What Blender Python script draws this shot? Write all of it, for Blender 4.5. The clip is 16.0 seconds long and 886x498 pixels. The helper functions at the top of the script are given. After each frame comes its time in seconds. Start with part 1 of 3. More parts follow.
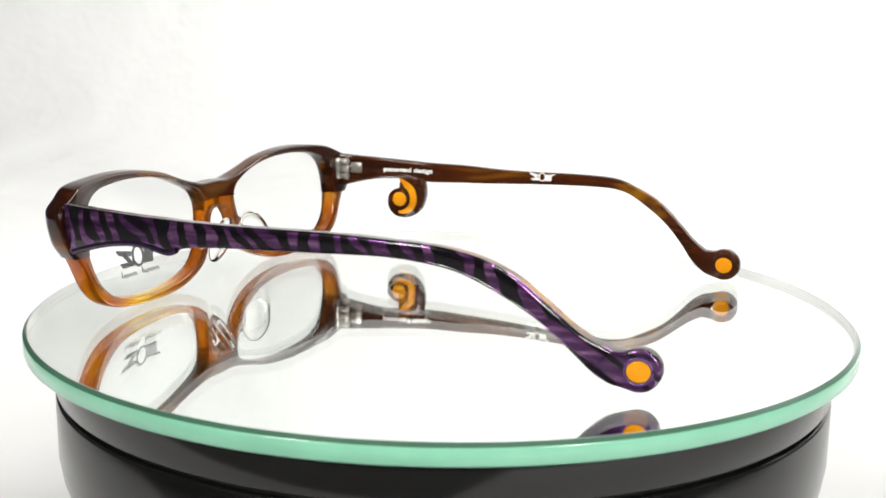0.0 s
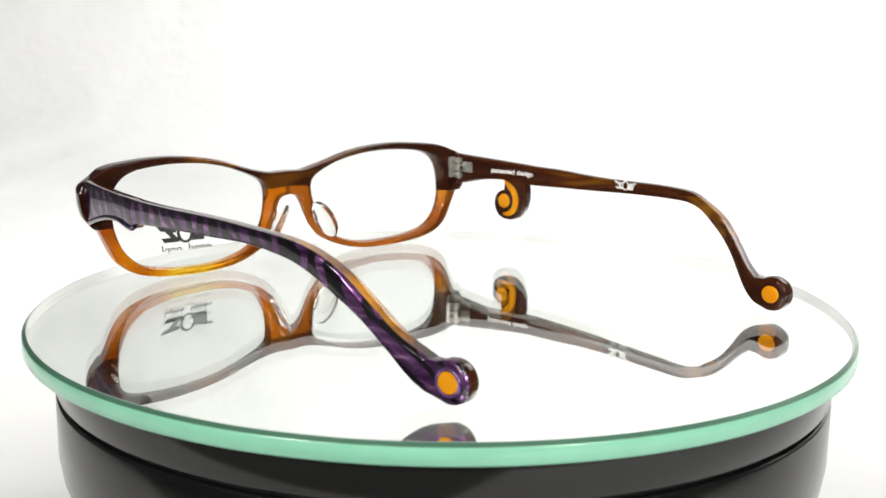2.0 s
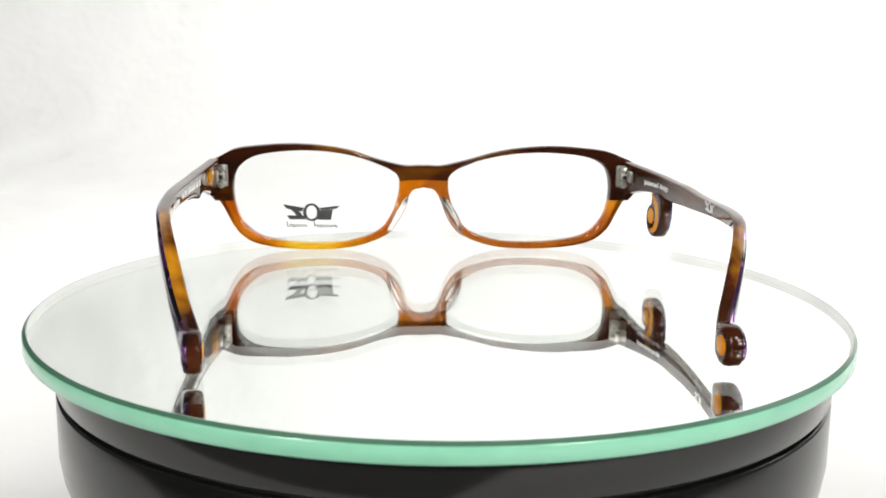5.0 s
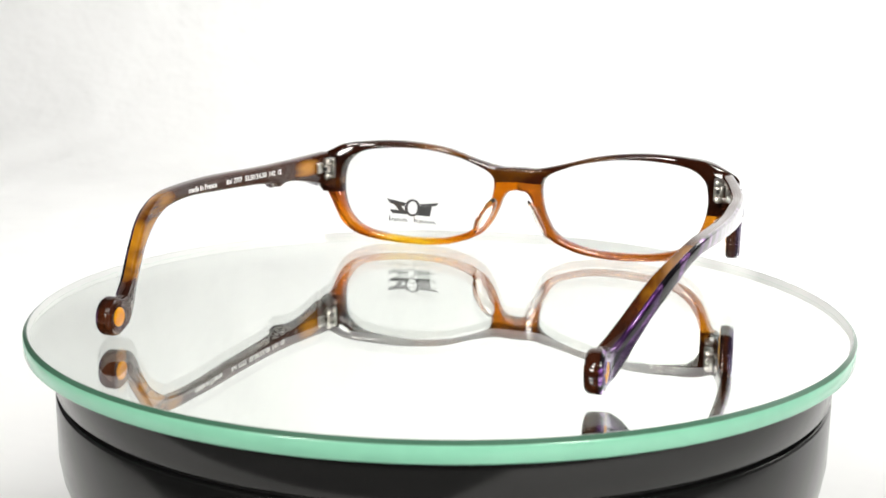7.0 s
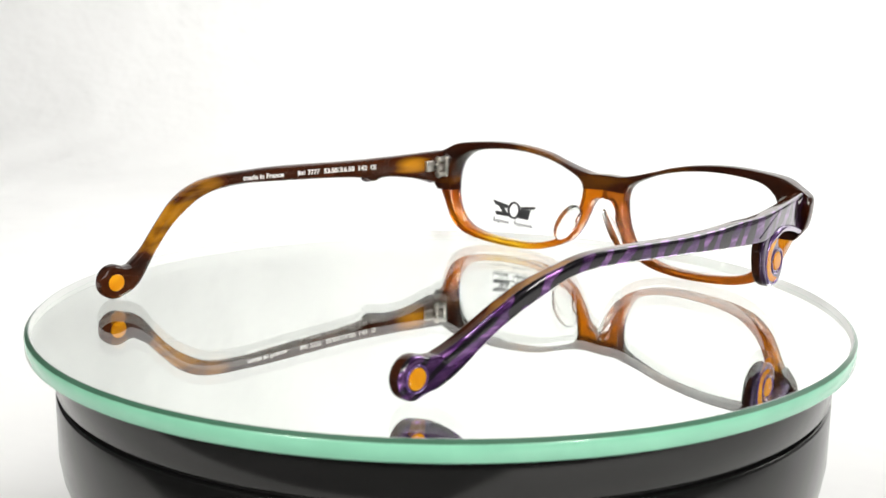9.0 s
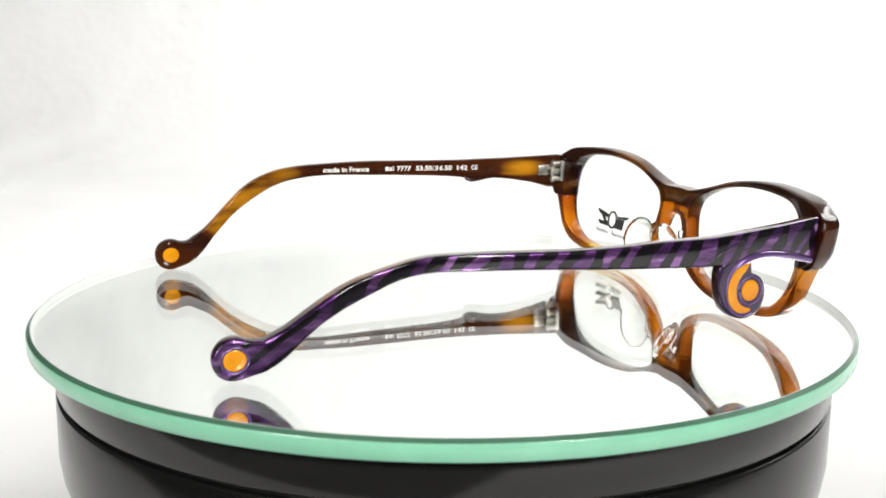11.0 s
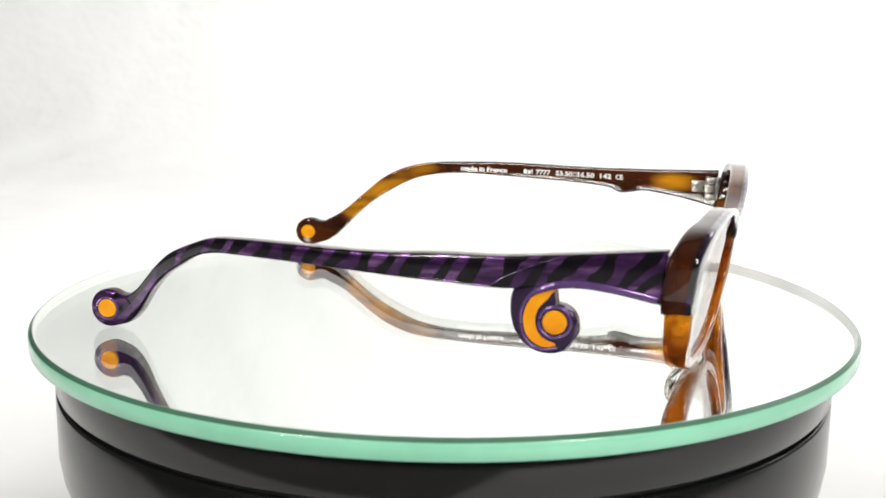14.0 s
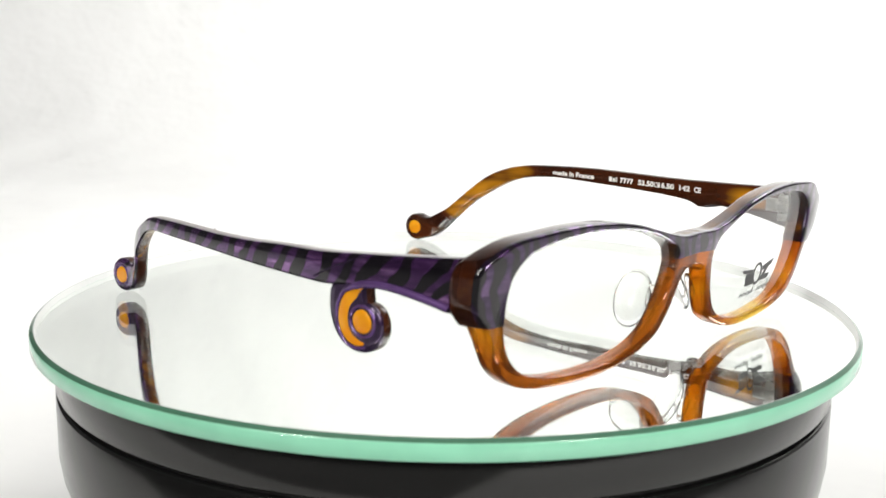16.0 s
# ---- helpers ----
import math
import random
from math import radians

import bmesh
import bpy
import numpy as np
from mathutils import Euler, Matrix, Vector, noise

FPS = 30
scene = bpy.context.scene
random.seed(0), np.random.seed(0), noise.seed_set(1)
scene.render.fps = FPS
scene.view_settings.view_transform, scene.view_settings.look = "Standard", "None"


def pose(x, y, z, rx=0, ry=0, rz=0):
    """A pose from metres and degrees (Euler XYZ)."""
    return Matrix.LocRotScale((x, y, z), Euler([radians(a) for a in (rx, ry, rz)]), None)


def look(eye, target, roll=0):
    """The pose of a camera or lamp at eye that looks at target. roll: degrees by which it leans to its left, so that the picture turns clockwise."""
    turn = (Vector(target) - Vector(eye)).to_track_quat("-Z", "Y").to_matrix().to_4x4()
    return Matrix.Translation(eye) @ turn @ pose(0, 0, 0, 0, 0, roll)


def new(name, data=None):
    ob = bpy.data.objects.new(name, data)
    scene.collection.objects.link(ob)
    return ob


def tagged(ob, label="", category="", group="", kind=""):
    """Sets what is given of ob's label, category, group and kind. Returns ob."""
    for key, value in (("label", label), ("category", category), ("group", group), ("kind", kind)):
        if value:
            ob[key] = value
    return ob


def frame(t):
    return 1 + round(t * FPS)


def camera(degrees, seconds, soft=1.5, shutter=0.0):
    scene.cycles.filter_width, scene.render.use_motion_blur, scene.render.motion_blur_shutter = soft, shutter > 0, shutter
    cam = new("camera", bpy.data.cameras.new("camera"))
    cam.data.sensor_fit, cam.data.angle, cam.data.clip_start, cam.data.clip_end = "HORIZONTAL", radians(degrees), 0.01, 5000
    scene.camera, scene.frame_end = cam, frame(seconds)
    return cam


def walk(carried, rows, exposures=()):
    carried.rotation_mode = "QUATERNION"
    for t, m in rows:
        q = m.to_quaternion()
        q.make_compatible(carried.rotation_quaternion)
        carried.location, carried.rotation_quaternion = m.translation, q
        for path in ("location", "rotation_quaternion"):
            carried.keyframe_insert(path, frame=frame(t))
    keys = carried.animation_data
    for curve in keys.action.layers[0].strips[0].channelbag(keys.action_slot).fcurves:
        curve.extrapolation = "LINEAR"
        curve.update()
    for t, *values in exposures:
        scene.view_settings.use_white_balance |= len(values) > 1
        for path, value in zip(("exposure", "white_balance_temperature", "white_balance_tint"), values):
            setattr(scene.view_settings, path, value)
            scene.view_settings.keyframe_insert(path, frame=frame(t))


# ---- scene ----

MM = 0.001
EYE = Vector((0.0, -0.290, 0.06925))
TILT, YAW = 0.18979, 0.0020
WAY = Vector((-math.sin(YAW) * math.cos(TILT), math.cos(YAW) * math.cos(TILT), -math.sin(TILT)))
cam = camera(44.23, 16.0)
walk(cam, [(0.0, look(EYE, EYE + WAY, 0.725)), (16.0, look(EYE, EYE + WAY, 0.725))])

# ---- light ----
world = bpy.data.worlds.new("world")
scene.world = world
world.use_nodes = True
world.node_tree.nodes["Background"].inputs[0].default_value = (0.9, 0.95, 1.0, 1)
world.node_tree.nodes["Background"].inputs[1].default_value = 0.05


def area(name, eye, target, size, power, colour=(1, 1, 1), size_y=None, shape="RECTANGLE"):
    data = bpy.data.lights.new(name, "AREA")
    data.shape, data.size, data.size_y = shape, size, size_y or size
    data.energy, data.color = power, colour
    ob = new(name, data)
    ob.matrix_world = look(eye, target)
    return ob


area("softbox_overhead", (0.28, 0.15, 0.78), (0.22, 1.25, 0.52), 1.5, 13.0, (1.0, 0.99, 0.97), 0.8)
area("softbox_side", (1.15, 0.75, 1.15), (0.65, 1.15, 0.05), 0.8, 15, (1.0, 0.99, 0.97), 0.8)
for _x in (-0.42, 0.38):
    for _z in (0.28, 0.56, 0.86):
        area("bulb_lamp", (_x, -0.62, _z), (0, 0, 0.02), 0.12, 1.8, (1.0, 0.97, 0.92), shape="DISK")
scene.view_settings.exposure = 0.0
cam.data.dof.use_dof, cam.data.dof.focus_distance, cam.data.dof.aperture_fstop = True, 0.285, 28


# ---- materials ----
def material(name):
    m = bpy.data.materials.new(name)
    m.use_nodes = True
    return m, m.node_tree.nodes, m.node_tree.links, m.node_tree.nodes["Principled BSDF"]


def node(nodes, kind, **values):
    n = nodes.new(kind)
    for key, value in values.items():
        n.inputs[key.replace("_", " ")].default_value = value
    return n


def ramp(nodes, stops):
    n = nodes.new("ShaderNodeValToRGB")
    while len(n.color_ramp.elements) < len(stops):
        n.color_ramp.elements.new(0.5)
    for e, (at, c) in zip(n.color_ramp.elements, stops):
        e.position, e.color = at, (*c, 1)
    return n


def coords(nodes, links, scale, turn=(0, 0, 0)):
    c = nodes.new("ShaderNodeTexCoord")
    mp = nodes.new("ShaderNodeMapping")
    mp.inputs["Scale"].default_value = scale
    mp.inputs["Rotation"].default_value = turn
    links.new(c.outputs["Object"], mp.inputs["Vector"])
    return mp.outputs["Vector"]


def fine_bump(nodes, links, bsdf, scale, strength, distance=0.0002):
    n = node(nodes, "ShaderNodeTexNoise", Scale=scale, Detail=4.0)
    c = nodes.new("ShaderNodeTexCoord")
    links.new(c.outputs["Object"], n.inputs["Vector"])
    b = node(nodes, "ShaderNodeBump", Strength=strength, Distance=distance)
    links.new(n.outputs["Fac"], b.inputs["Height"])
    links.new(b.outputs["Normal"], bsdf.inputs["Normal"])
    return n


def acetate(name, stops, scale, transmission, rough=0.08, spots=(), gloss=0.5):
    """Cloudy sheet material; spots are centre and radius in metres, squash by axis, and strength of paler clouds in the sheet."""
    m, nodes, links, b = material(name)
    v = coords(nodes, links, scale)
    n = node(nodes, "ShaderNodeTexNoise", Scale=1.0, Detail=3.0, Roughness=0.5, Distortion=0.6)
    links.new(v, n.inputs["Vector"])
    value = n.outputs["Fac"]
    c = nodes.new("ShaderNodeTexCoord")
    for centre, radius, squash, push in spots:
        q = nodes.new("ShaderNodeVectorMath")
        q.operation = "MULTIPLY"
        q.inputs[1].default_value = squash
        links.new(c.outputs["Object"], q.inputs[0])
        d = nodes.new("ShaderNodeVectorMath")
        d.operation = "DISTANCE"
        d.inputs[1].default_value = [a * b for a, b in zip(centre, squash)]
        links.new(q.outputs["Vector"], d.inputs[0])
        r = nodes.new("ShaderNodeMapRange")
        r.interpolation_type = "SMOOTHSTEP"
        r.inputs["From Min"].default_value, r.inputs["From Max"].default_value = 0.0, radius
        r.inputs["To Min"].default_value, r.inputs["To Max"].default_value = push, 0.0
        links.new(d.outputs["Value"], r.inputs["Value"])
        a = nodes.new("ShaderNodeMath")
        links.new(value, a.inputs[0])
        links.new(r.outputs["Result"], a.inputs[1])
        value = a.outputs["Value"]
    r = ramp(nodes, stops)
    links.new(value, r.inputs["Fac"])
    links.new(r.outputs["Color"], b.inputs["Base Color"])
    b.inputs["Roughness"].default_value = rough
    b.inputs["IOR"].default_value = 1.48
    b.inputs["Transmission Weight"].default_value = transmission
    b.inputs["Specular IOR Level"].default_value = gloss
    fine_bump(nodes, links, b, 900, 0.04)
    return m


AMBER = acetate("amber_acetate", [(0.30, (0.38, 0.068, 0.002)), (0.52, (0.58, 0.15, 0.003)), (0.75, (0.84, 0.36, 0.006)), (0.98, (1.0, 0.76, 0.05))], (38, 60, 55), 0.8, 0.05, [((-0.036, 0.072, 0.001), 0.02, (1, 1, 1), 0.5)])
AMBER_RED = acetate("red_amber_acetate", [(0.30, (0.24, 0.050, 0.005)), (0.55, (0.42, 0.108, 0.008)), (0.8, (0.86, 0.36, 0.010))], (38, 60, 55), 0.8, 0.05, [((0.064, 0.070, 0.016), 0.012, (1, 1, 1), 0.24)])
BROWN = acetate("brown_acetate", [(0.32, (0.024, 0.007, 0.004)), (0.55, (0.066, 0.015, 0.005)), (0.75, (0.34, 0.12, 0.010))], (28, 60, 120), 0.52, 0.05, [((-0.032, 0.076, 0.035), 0.012, (1, 1, 1), 0.22)])
# paler flame of the sheet behind the hinge, and along the bend of the one temple
GOLD = [((-0.0695, 0.0535, 0.0263), 0.0140, (1, 1, 3.0), 0.62)]
for _x, _y, _z in ((-0.0700, -0.0278, 0.0272), (-0.0688, -0.0348, 0.0256), (-0.0670, -0.0418, 0.0222), (-0.0650, -0.0478, 0.0175), (-0.0631, -0.0528, 0.0122)):
    GOLD.append(((_x, _y, _z), 0.0085, (1, 1, 1), 0.36))
for _x, _y, _z in ((0.0687, -0.0348, 0.0235), (0.0662, -0.0418, 0.0205), (0.0635, -0.0478, 0.0172), (0.0609, -0.0528, 0.0125)):
    GOLD.append(((_x, _y, _z), 0.0090, (1, 1, 1), 0.17))
TEMPLE_BROWN = acetate("temple_brown_acetate", [(0.38, (0.030, 0.009, 0.005)), (0.66, (0.085, 0.021, 0.006)), (1.0, (0.72, 0.30, 0.012))], (90, 16, 140), 0.25, 0.05, GOLD, 0.3)
INLAY = acetate("orange_inlay", [(0.25, (0.84, 0.27, 0.005)), (0.75, (1.0, 0.45, 0.012))], (200, 200, 200), 0.2, 0.06)


def zebra(name, turn, bands, spread, pale=(1.0, 1.0, 1.0)):
    """Black stripes over pearly purple sheet."""
    m, nodes, links, b = material(name)
    v = coords(nodes, links, (1, 1, 1), turn)
    w = node(nodes, "ShaderNodeTexWave", Scale=bands, Distortion=spread, Detail=1.5, Detail_Scale=1.6)
    w.wave_type, w.bands_direction = "BANDS", "X"
    links.new(v, w.inputs["Vector"])
    stripe = ramp(nodes, [(0.50, (0, 0, 0)), (0.62, (1, 1, 1))])
    # towards the tip the stripes run along the tail
    c = nodes.new("ShaderNodeTexCoord")
    across = nodes.new("ShaderNodeVectorMath")
    across.operation = "DOT_PRODUCT"
    across.inputs[1].default_value = (0.05, 0.63, -0.78)
    links.new(c.outputs["Object"], across.inputs[0])
    w2 = node(nodes, "ShaderNodeTexWave", Scale=95, Distortion=2.5, Detail=1.0, Phase_Offset=1.2)
    links.new(across.outputs["Value"], w2.inputs["Vector"])
    lift = nodes.new("ShaderNodeMath")
    lift.operation = "MULTIPLY_ADD"
    lift.inputs[1].default_value, lift.inputs[2].default_value = 0.8, 0.32
    links.new(w2.outputs["Fac"], lift.inputs[0])
    flat = nodes.new("ShaderNodeVectorMath")
    flat.operation = "MULTIPLY"
    flat.inputs[1].default_value = (0, 1, 1)
    links.new(c.outputs["Object"], flat.inputs[0])
    away = nodes.new("ShaderNodeVectorMath")
    away.operation = "DISTANCE"
    away.inputs[1].default_value = (0, -0.064, 0.004)
    links.new(flat.outputs["Vector"], away.inputs[0])
    near = nodes.new("ShaderNodeMapRange")
    near.interpolation_type = "SMOOTHSTEP"
    near.inputs["From Min"].default_value, near.inputs["From Max"].default_value = 0.012, 0.026
    near.inputs["To Min"].default_value, near.inputs["To Max"].default_value = 1.0, 0.0
    links.new(away.outputs["Value"], near.inputs["Value"])
    both = nodes.new("ShaderNodeMix")
    links.new(near.outputs["Result"], both.inputs["Factor"])
    links.new(w.outputs["Fac"], both.inputs["A"])
    links.new(lift.outputs["Value"], both.inputs["B"])
    links.new(both.outputs["Result"], stripe.inputs["Fac"])
    v2 = coords(nodes, links, (60, 90, 700), (0, 0, 0))
    pearl = node(nodes, "ShaderNodeTexNoise", Scale=1.0, Detail=3.0, Roughness=0.6)
    links.new(v2, pearl.inputs["Vector"])
    tone = ramp(nodes, [(a, tuple(p * x for p, x in zip(pale, c))) for a, c in ((0.3, (0.06, 0.024, 0.11)), (0.52, (0.19, 0.085, 0.31)), (0.70, (0.62, 0.38, 0.84)))])
    links.new(pearl.outputs["Fac"], tone.inputs["Fac"])
    mix = nodes.new("ShaderNodeMix")
    mix.data_type = "RGBA"
    links.new(stripe.outputs["Color"], mix.inputs["Factor"])
    mix.inputs["A"].default_value = (0.004, 0.003, 0.005, 1)
    links.new(tone.outputs["Color"], mix.inputs["B"])
    links.new(mix.outputs["Result"], b.inputs["Base Color"])
    sheen = nodes.new("ShaderNodeMath")
    sheen.operation = "MULTIPLY"
    sheen.inputs[1].default_value = 0.88
    links.new(stripe.outputs["Color"], sheen.inputs[0])
    links.new(sheen.outputs["Value"], b.inputs["Metallic"])
    b.inputs["Roughness"].default_value = 0.27
    b.inputs["Specular IOR Level"].default_value = 0.12
    b.inputs["Coat Weight"].default_value = 1.0
    b.inputs["Coat Roughness"].default_value = 0.05
    fine_bump(nodes, links, b, 700, 0.05)
    return m


ZEBRA_TEMPLE = zebra("zebra_purple_temple", (radians(36), 0, radians(-90)), 66, 5.0, (0.66, 0.53, 0.59))
ZEBRA_DARK = zebra("zebra_deep_purple_temple", (radians(24), 0, radians(-90)), 66, 7.0, (0.80, 0.64, 0.60))
ZEBRA_FRONT = zebra("zebra_purple_front", (0, radians(-20), 0), 84, 7.0, (0.26, 0.24, 0.25))


def plain(name, colour, rough, metal=0.0, coat=0.0, bump=0.0, bump_scale=400, vary=0.12):
    m, nodes, links, b = material(name)
    n = fine_bump(nodes, links, b, bump_scale, bump)
    r = ramp(nodes, [(0.3, tuple(c * (1 - vary) for c in colour)), (0.7, tuple(min(1, c * (1 + vary)) for c in colour))])
    links.new(n.outputs["Fac"], r.inputs["Fac"])
    links.new(r.outputs["Color"], b.inputs["Base Color"])
    b.inputs["Roughness"].default_value, b.inputs["Metallic"].default_value = rough, metal
    b.inputs["Coat Weight"].default_value = coat
    return m


PURPLE = plain("purple_lip", (0.036, 0.016, 0.058), 0.2, 0.6, 1.0, 0.05)
LILAC = plain("lilac_rim", (0.15, 0.075, 0.24), 0.2, 0.55, 1.0, 0.05)
STEEL = plain("hinge_steel", (0.60, 0.58, 0.54), 0.28, 1.0, 0, 0.15, 900)
SCREW = plain("screw_steel", (0.5, 0.48, 0.44), 0.35, 1.0, 0, 0.15, 900)
PRINT_WHITE = plain("white_print", (0.85, 0.85, 0.84), 0.5, 0, 0, 0.05)
PRINT_DARK = plain("dark_print", (0.035, 0.035, 0.038), 0.5, 0, 0, 0.05)
BLACK = plain("black_lacquer", (0.006, 0.006, 0.006), 0.15, 0, 0.0, 0.03, 60)
BLACK.node_tree.nodes["Principled BSDF"].inputs["Specular IOR Level"].default_value = 0.5
GROOVE = plain("black_groove", (0.006, 0.006, 0.006), 0.5, 0, 0, 0.05)
PAPER = plain("white_paper", (0.86, 0.865, 0.86), 0.85, 0, 0, 0.5, 7, 0.02)
PAPER.node_tree.nodes["Bump"].inputs["Distance"].default_value = 0.03  # soft creases
WALL = plain("grey_wall", (0.16, 0.16, 0.16), 0.8, 0, 0, 0.1, 20, 0.1)
EDGE = plain("green_glass_edge", (0.25, 0.60, 0.42), 0.22, 0, 0.3, 0.05, 90, 0.06)
# white stands in for the bright view through the far rim
EDGE_LINER = plain("white_edge_liner", (0.93, 0.95, 0.94), 0.5, 0, 0, 0.05, 90, 0.02)
ARRIS = plain("ground_rim_line", (0.46, 0.50, 0.485), 0.4, 0, 0, 0.05, 90, 0.1)
# darkness seen into the clear glass is put into this colour
CHAMFER = plain("chamfer_painted_dark", (0.055, 0.15, 0.095), 0.3, 0, 0.2, 0.05, 90, 0.08)


def clear(name, tint, gloss, rough=0.0):
    """Thin clear sheet: passes the view straight through, with a glossy surface."""
    m = bpy.data.materials.new(name)
    m.use_nodes = True
    nodes, links = m.node_tree.nodes, m.node_tree.links
    nodes.clear()
    out = nodes.new("ShaderNodeOutputMaterial")
    t = nodes.new("ShaderNodeBsdfTransparent")
    t.inputs["Color"].default_value = (*tint, 1)
    g = nodes.new("ShaderNodeBsdfGlossy")
    g.inputs["Roughness"].default_value = rough
    f = nodes.new("ShaderNodeLayerWeight")
    f.inputs["Blend"].default_value = 0.5
    p = nodes.new("ShaderNodeMath")
    p.operation = "POWER"
    p.inputs[1].default_value = 5.0
    k = nodes.new("ShaderNodeMath")
    k.operation = "MULTIPLY_ADD"
    k.inputs[1].default_value, k.inputs[2].default_value = 0.96 * gloss, 0.04 * gloss
    mix = nodes.new("ShaderNodeMixShader")
    links.new(f.outputs["Facing"], p.inputs[0])
    links.new(p.outputs["Value"], k.inputs[0])
    links.new(k.outputs["Value"], mix.inputs["Fac"])
    links.new(t.outputs["BSDF"], mix.inputs[1])
    links.new(g.outputs["BSDF"], mix.inputs[2])
    links.new(mix.outputs["Shader"], out.inputs["Surface"])
    return m


LENS = clear("demo_lens", (0.985, 0.99, 0.985), 1.0)
GLASS_TOP = clear("glass_surface", (0.995, 1.0, 0.995), 0.88)
MIRROR, _n, _l, _b = material("mirror_silver")
_b.inputs["Base Color"].default_value = (0.965, 0.995, 0.965, 1)
_b.inputs["Metallic"].default_value, _b.inputs["Roughness"].default_value = 1.0, 0.012
PAD, _n, _l, _b = material("clear_silicone")
_b.inputs["Base Color"].default_value = (0.97, 0.97, 0.96, 1)
_b.inputs["Transmission Weight"].default_value, _b.inputs["Roughness"].default_value = 1.0, 0.06
_b.inputs["IOR"].default_value = 1.34


# ---- mesh helpers ----
def part(name, bm, mat, parent=None, label="", smooth=50):
    bmesh.ops.recalc_face_normals(bm, faces=bm.faces)
    data = bpy.data.meshes.new(name)
    bm.to_mesh(data)
    bm.free()
    data.materials.append(mat)
    data.shade_smooth()
    data.set_sharp_from_angle(angle=radians(smooth))
    ob = new(name, data)
    ob.parent = parent
    return tagged(ob, label) if label else ob


def smooth_line(points, steps):
    """Catmull-Rom through tuples."""
    out, n = [], len(points)
    for i in range(n - 1):
        p0, p1, p2, p3 = (points[max(0, min(n - 1, i + k))] for k in (-1, 0, 1, 2))
        for s in range(steps):
            t = s / steps
            out.append(tuple(0.5 * (2 * b + (c - a) * t + (2 * a - 5 * b + 4 * c - d) * t * t + (3 * b - a - 3 * c + d) * t ** 3)
                             for a, b, c, d in zip(p0, p1, p2, p3)))
    out.append(tuple(points[-1]))
    return out


def mix_at(x, xs, ys):
    return float(np.interp(x, xs, ys))


def skin(bm, rings, close_ring=True, caps=True):
    rows = [[bm.verts.new(p) for p in ring] for ring in rings]
    for a, b in zip(rows, rows[1:]):
        n = len(a)
        for k in range(n if close_ring else n - 1):
            bm.faces.new((a[k], a[(k + 1) % n], b[(k + 1) % n], b[k]))
    if caps:
        for row in (rows[0], rows[-1]):
            bm.faces.new(row)
    return rows


def lathe(profile, steps=160, centre=(0, 0)):
    bm = bmesh.new()
    rows = []
    for r, z in profile:
        if r < 1e-9:
            rows.append([bm.verts.new((centre[0], centre[1], z))])
        else:
            rows.append([bm.verts.new((centre[0] + r * math.cos(2 * math.pi * k / steps), centre[1] + r * math.sin(2 * math.pi * k / steps), z)) for k in range(steps)])
    for a, b in zip(rows, rows[1:]):
        for k in range(steps):
            q = (k + 1) % steps
            if len(a) == 1:
                bm.faces.new((a[0], b[k], b[q]))
            elif len(b) == 1:
                bm.faces.new((a[k], a[q], b[0]))
            else:
                bm.faces.new((a[k], a[q], b[q], b[k]))
    return bm


def box(bm, size, m):
    bmesh.ops.create_cube(bm, size=1, matrix=m @ Matrix.Diagonal((*size, 1)))


def round_box(size, m, bevel, segments=2):
    bm = bmesh.new()
    bmesh.ops.create_cube(bm, size=1, matrix=Matrix.Diagonal((*size, 1)))
    bmesh.ops.bevel(bm, geom=list(bm.edges), offset=bevel, segments=segments, affect="EDGES", profile=0.5)
    bm.transform(m)
    return bm


def tube(points, radius, steps=8, taper=None):
    bm = bmesh.new()
    rings = []
    for i, p in enumerate(points):
        a, b = Vector(points[max(0, i - 1)]), Vector(points[min(len(points) - 1, i + 1)])
        q = (b - a).to_track_quat("Z", "Y")
        r = radius * (taper(i / (len(points) - 1)) if taper else 1)
        rings.append([Vector(p) + q @ Vector((r * math.cos(2 * math.pi * k / steps), r * math.sin(2 * math.pi * k / steps), 0)) for k in range(steps)])
    skin(bm, rings)
    return bm


# ---- the studio ----
def sweep():
    """White paper that lies on the table and curves up behind."""
    bm = bmesh.new()
    prof = [(-0.13, FLOOR), (0.90, FLOOR)]
    prof += [(0.90 + 0.35 * math.sin(a), FLOOR + 0.35 - 0.35 * math.cos(a)) for a in np.linspace(0.1, math.pi / 2, 14)]
    prof += [(1.25, 2.0)]
    xs = sorted([*np.linspace(-0.9, 1.6, 9), 0.0, 0.14])
    # unseen flap towards the front right, added to lighten the base's reflections there
    rows = [[bm.verts.new((x, -0.15 - 2.6 * min(max(x, 0.0), 0.14), FLOOR)) for x in xs]]
    rows += [[bm.verts.new((x, y, z)) for x in xs] for y, z in prof]
    for a, b in zip(rows, rows[1:]):
        for k in range(len(xs) - 1):
            bm.faces.new((a[k], a[k + 1], b[k + 1], b[k]))
    return tagged(part("backdrop", bm, PAPER), "seamless white paper sweep under and behind the turntable", "backdrop", kind="structure")


